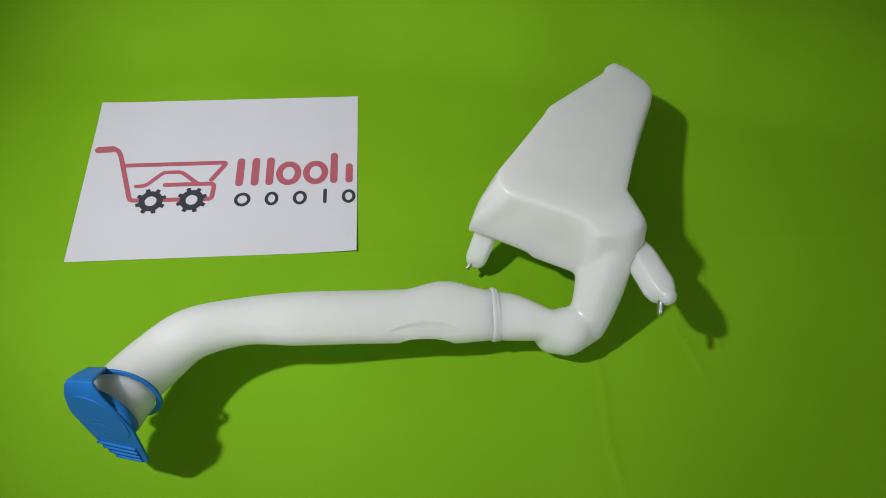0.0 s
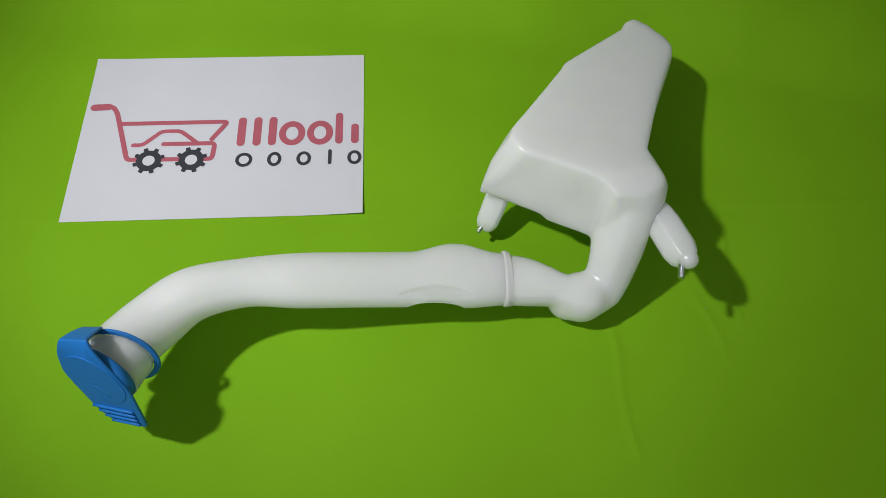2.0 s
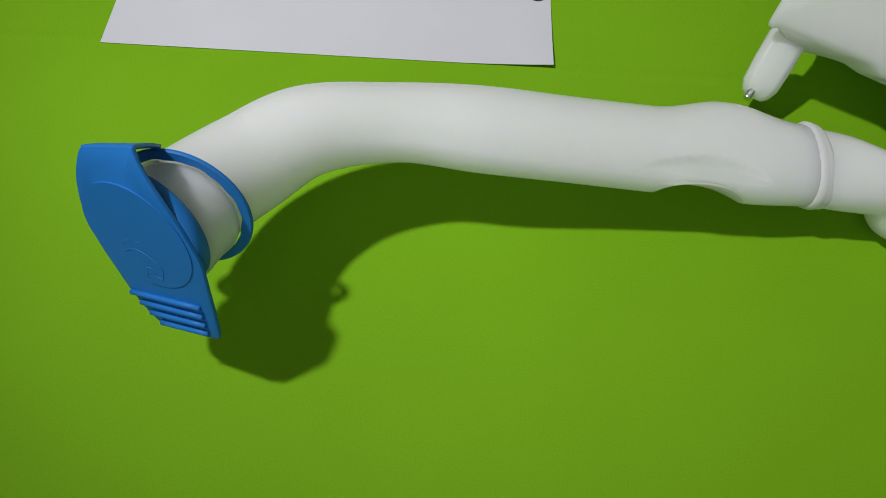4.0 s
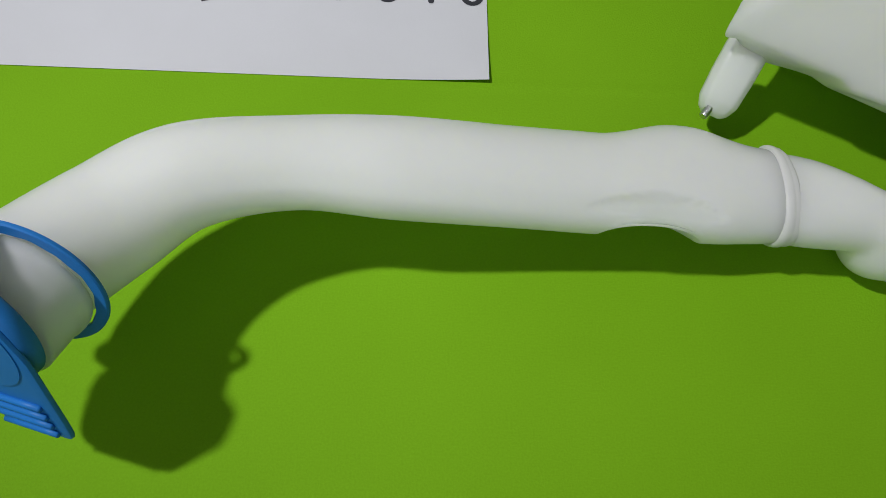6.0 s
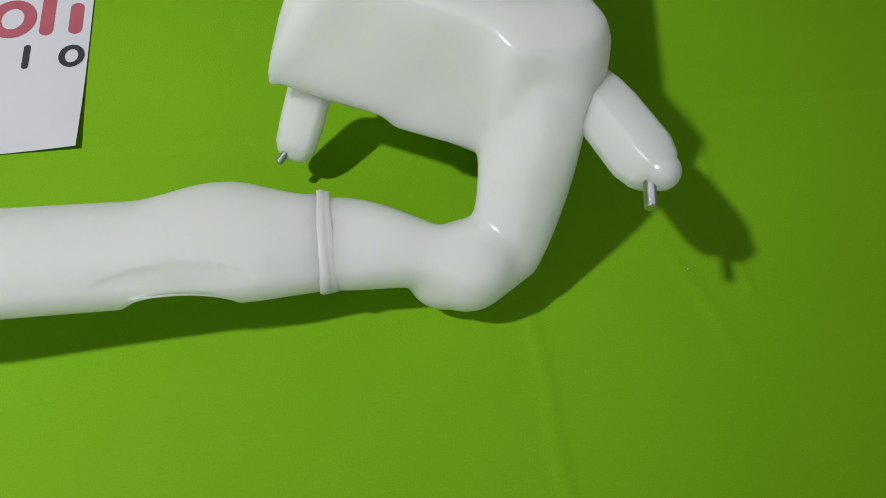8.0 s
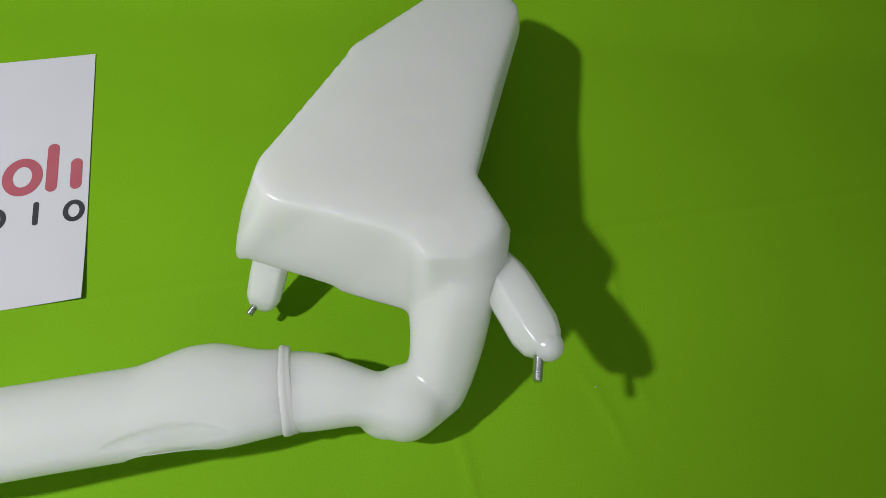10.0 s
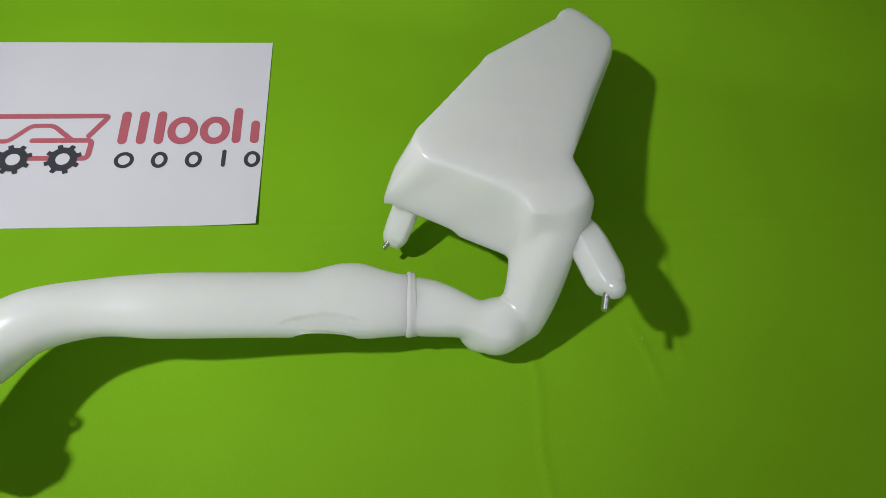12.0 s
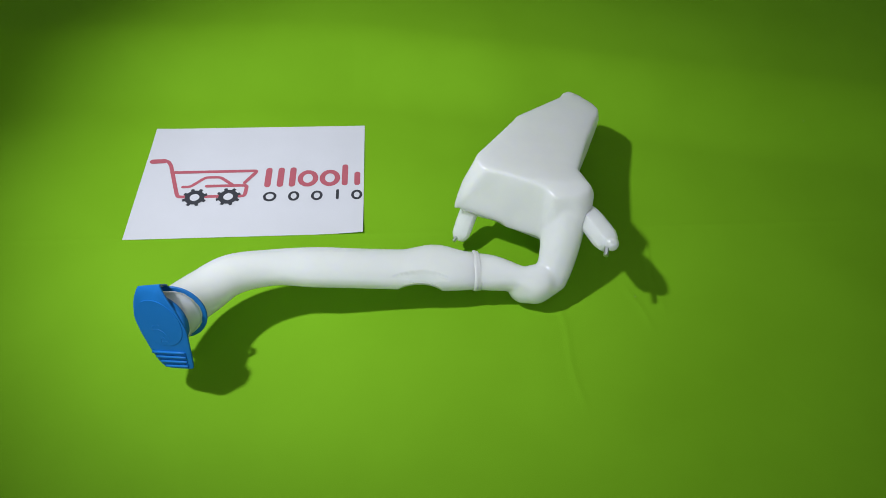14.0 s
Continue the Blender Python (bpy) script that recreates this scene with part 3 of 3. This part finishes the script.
# the cap's lid lies in this plane: u to the side, v up it, n out of its face
LID_AT = Vector((0.1085, -0.1889, 0.0930))
LID_U, LID_V, LID_N = Vector((0.9216, -0.3881, 0.0)), Vector((0.1184, 0.2812, 0.9523)), Vector((-0.3696, -0.8776, 0.3052))
LID_PLANE = Matrix((LID_U, LID_V, LID_N)).transposed().to_4x4()
LID_PLANE.translation = LID_AT
RING_AT, RING_N, RING_OUT, RING_IN = Vector((0.1167, -0.1646, 0.0760)), Vector((-0.130, -0.935, 0.332)).normalized(), 0.0311, 0.0264
# edge of the lid's plate in millimetres: u, v, n
LID_EDGE = [(31.4, -6.0, 0.0), (30.4, 1.0, 0.0), (26.8, 9.0, 0.0), (21.8, 18.5, 0.0), (15.8, 27.6, 0.0), (10.2, 34.4, -0.8), (5.8, 39.4, -2.2), (3.0, 43.0, -3.6), (1.0, 43.4, -4.0), (-9.0, 39.8, -3.0), (-18.5, 36.0, -2.2), (-20.8, 34.6, -2.0), (-22.6, 30.0, -1.0),
            (-25.2, 20.0, 0.0), (-27.0, 8.0, 0.0), (-26.6, -3.0, 0.0), (-23.6, -16.0, 0.0), (-18.6, -27.0, 0.0), (-12.6, -39.0, 0.0), (-5.6, -49.5, 0.0), (0.0, -54.6, 0.0), (5.0, -55.6, 0.0), (15.5, -53.0, 0.0), (28.0, -48.4, 0.0),
            (33.4, -46.2, 0.0), (34.8, -43.4, 0.0), (34.2, -33.0, 0.0), (32.6, -18.0, 0.0)]


def lid_plate():
    """Flat face, drawn out to a tab below and to the hinge above, with a rounded edge."""
    mm = 0.001
    rim = rounded(LID_EDGE, 3)
    bm = bmesh.new()

    def loop(inset, drop):
        return [bm.verts.new(LID_PLANE @ (Vector((u * (1 - inset / math.hypot(u, v)), v * (1 - inset / math.hypot(u, v)), n * (0.15 if inset > 3 else 1.0) - drop)) * mm)) for u, v, n in rim]

    loops = [loop(6.0, 0.0), loop(0.8, 0.0), loop(0.2, 0.25), loop(0.0, 0.8), loop(0.0, 1.6), loop(0.6, 2.2), loop(6.0, 2.2)]
    k = len(rim)
    for a, b in zip(loops, loops[1:]):
        for i in range(k):
            bm.faces.new((a[i], a[(i + 1) % k], b[(i + 1) % k], b[i]))
    bmesh.ops.triangulate(bm, faces=[bm.faces.new(loops[0]), bm.faces.new(loops[-1][::-1])])
    return bm


def filler_cap(res):
    cap = part("filler_cap", lid_plate(), BLUE, res, "blue plastic flip lid cap", smooth=False)
    shade_soft(cap, 40)
    mm = 0.001
    bm = bmesh.new()
    prism(bm, circle(26.4 * mm, 72), -0.0005, 0.0004, LID_PLANE, 0.00036)
    shade_soft(part("raised_disc", bm, BLUE, cap, smooth=False), 50)
    bm = bmesh.new()
    rings = [[bm.verts.new(LID_PLANE @ Vector((x, y, z))) for x, y in circle(r, 72)] for r, z in ((0.0288, -0.0018), (0.0287, -0.0082), (0.0281, -0.0089), (0.0271, -0.0087), (0.0268, -0.0018))]
    for a, b in zip(rings, rings[1:] + rings[:1]):
        for k in range(72):
            bm.faces.new((a[k], a[(k + 1) % 72], b[(k + 1) % 72], b[k]))
    part("plug_rim", bm, BLUE, cap)
    for a, b in (((-10.6, -40.2), (27.3, -27.4)), ((-6.0, -44.6), (28.2, -32.9)), ((-1.4, -49.0), (29.0, -38.4)), ((3.6, -53.2), (29.8, -43.8))):
        bm = bmesh.new()
        tube(bm, [(*[c * mm for c in a], 0.0007, 0.0013), (*[(c + d) / 2 * mm for c, d in zip(a, b)], 0.0007, 0.0013), (*[c * mm for c in b], 0.0007, 0.0013)], 2, 12)
        bmesh.ops.transform(bm, matrix=LID_PLANE, verts=bm.verts)
        part("grip_rib", bm, BLUE, cap)
    # windscreen-washer sign, raised
    sign = bmesh.new()
    for line in SIGN:
        tube(sign, [(x * mm, y * mm, 0.0003, 0.00030) for x, y in line], 3, 8)
    bmesh.ops.transform(sign, matrix=LID_PLANE, verts=sign.verts)
    part("raised_sign", sign, BLUE, cap, "raised windscreen washer sign")
    # flat retaining ring round the neck, its inner edge a little ragged
    side = Vector((0, 0, 1)).cross(RING_N).normalized()
    up = RING_N.cross(side)
    bm = bmesh.new()
    sides, loops = 96, []
    for k in range(sides):
        g = 2 * math.pi * k / sides
        d = side * math.cos(g) + up * math.sin(g)
        inner = RING_IN + 0.00025 * math.sin(7 * g) + 0.0002 * math.sin(17 * g + 1)
        prof = [(inner, -0.0007), (inner, 0.0007), (inner + 0.0004, 0.0011), (RING_OUT - 0.0006, 0.0011), (RING_OUT, 0.0005), (RING_OUT, -0.0006), (RING_OUT - 0.0006, -0.0011), (inner + 0.0004, -0.0011)]
        loops.append([bm.verts.new(RING_AT + d * r + RING_N * z) for r, z in prof])
    for k in range(sides):
        a, b = loops[k], loops[(k + 1) % sides]
        for i in range(8):
            bm.faces.new((a[i], a[(i + 1) % 8], b[(i + 1) % 8], b[i]))
    shade_soft(part("retaining_ring", bm, BLUE, cap, "blue flat retaining ring loose round the neck", smooth=False), 40)
    # hinge strap from the lid's skirt back to the ring
    bm = bmesh.new()
    rows = []
    for k in range(15):
        f = k / 14
        sag = 0.0012 * math.sin(math.pi * f)
        p, q = (Vector(HINGE[0]) * (1 - f) + Vector(HINGE[2]) * f) * mm, (Vector(HINGE[1]) * (1 - f) + Vector(HINGE[3]) * f) * mm
        rows.append([LID_PLANE @ (p.lerp(q, j / 8) + Vector((0, sag, 0))) for j in range(9)])
    vs = [[bm.verts.new(p) for p in row] for row in rows]
    for a, b in zip(vs, vs[1:]):
        for j in range(8):
            bm.faces.new((a[j], a[j + 1], b[j + 1], b[j]))
    strap = part("hinge_strap", bm, BLUE, cap, closed=False)
    s = strap.modifiers.new("thickness", "SOLIDIFY")
    s.thickness, s.offset = 0.0016, 0


# strap corners in the lid's frame, in millimetres: at the lid, at the ring
HINGE = ((-20.6, 34.6, -2.6), (2.0, 42.8, -4.6), (-27.0, 15.0, -28.0), (-9.0, 23.0, -29.5))
SIGN = ([(-8.0, -12.0), (-3.5, -8.5), (1.0, -8.0), (6.0, -9.5), (10.5, -13.5)], [(10.5, -13.5), (9.8, -20.0)], [(9.8, -20.0), (5.0, -20.6), (1.5, -23.0)], [(1.8, -17.0), (4.2, -16.0), (6.6, -18.5)], [(1.5, -23.0), (1.8, -17.0)],
        [(-6.8, -5.0), (-4.6, -4.2)], [(-1.0, -2.4), (1.6, -2.2)], [(-8.4, -8.0), (-7.6, -6.2)])


def washer_reservoir():
    res = thing("washer_reservoir", "milky white plastic washer reservoir with long filler pipe, blue cap", "washer reservoir")
    tank_skin(res)
    pipe_skin(res)
    joint_collar(res)
    moulded_marks(res)
    ends = ((-0.10, 0.5, 0.7), (-0.04, 0.86, 0.9), (0.05, 1.0, 1.0), (0.45, 1.0, 1.0), (0.80, 0.94, 0.95), (0.94, 0.72, 0.82), (1.0, 0.45, 0.6))
    low = lug(res, (0.4297, -0.0056, 0.0460), (0.4150, -0.0318, 0.0184), (0.88, -0.42, -0.1), 0.0225, 0.0140, "milky white moulded fixing lug",
              [(-1.0, -0.4), (-1.0, 0.4), (-0.7, 0.95), (0.0, 1.05), (0.7, 0.95), (1.0, 0.4), (1.0, -0.4), (0.6, -1.0), (-0.6, -1.0)], ends)
    stud(low, (0.4170, -0.0253, 0.0244), (0.4080, -0.0368, 0.0237), 0.0024, "short zinc threaded stud")
    high = lug(res, (0.5560, -0.0522, 0.0850), (0.5730, -0.1112, 0.0905), (0.90, 0.40, 0.1), 0.0270, 0.0215, "milky white moulded fixing lug",
               [(-1.0, -0.5), (-1.0, 0.0), (-0.42, 1.0), (0.75, 0.95), (1.0, 0.55), (1.0, -0.6), (0.6, -1.0), (-0.6, -1.0)],
               ((-0.16, 0.5, 0.7), (-0.02, 0.70, 0.92), (0.14, 0.92, 1.0), (0.30, 1.0, 1.0), (0.72, 1.0, 1.0), (0.86, 0.82, 0.94), (0.92, 0.55, 0.80)),
               ((0.5726, -0.1052, 0.0922), 0.0084))
    stud(high, (0.5680, -0.1060, 0.0900), (0.5624, -0.1228, 0.0933), 0.0027, "zinc threaded stud")
    filler_cap(res)


washer_reservoir()


# ---------- lint on the sheet ----------
def lint(x, y, size, turn):
    rng = random.Random(int(x * 1000))
    bm = bmesh.new()
    bmesh.ops.create_icosphere(bm, subdivisions=2, radius=size, matrix=pose(x, y, sheet_height(x, y) + size * 0.35, 0, 0, turn) @ Matrix.Diagonal((1.6, 0.7, 0.5, 1)))
    for v in bm.verts:
        v.co += Vector((rng.uniform(-1, 1), rng.uniform(-1, 1), rng.uniform(-0.4, 0.4))) * size * 0.2
    tagged(link_mesh("lint_speck", bm, PAPER), "tiny pale speck of lint on the green sheet", "lint", "lint on the sheet")


lint(0.621, -0.1125, 0.0005, 20)
lint(0.947, 0.183, 0.0007, 70)
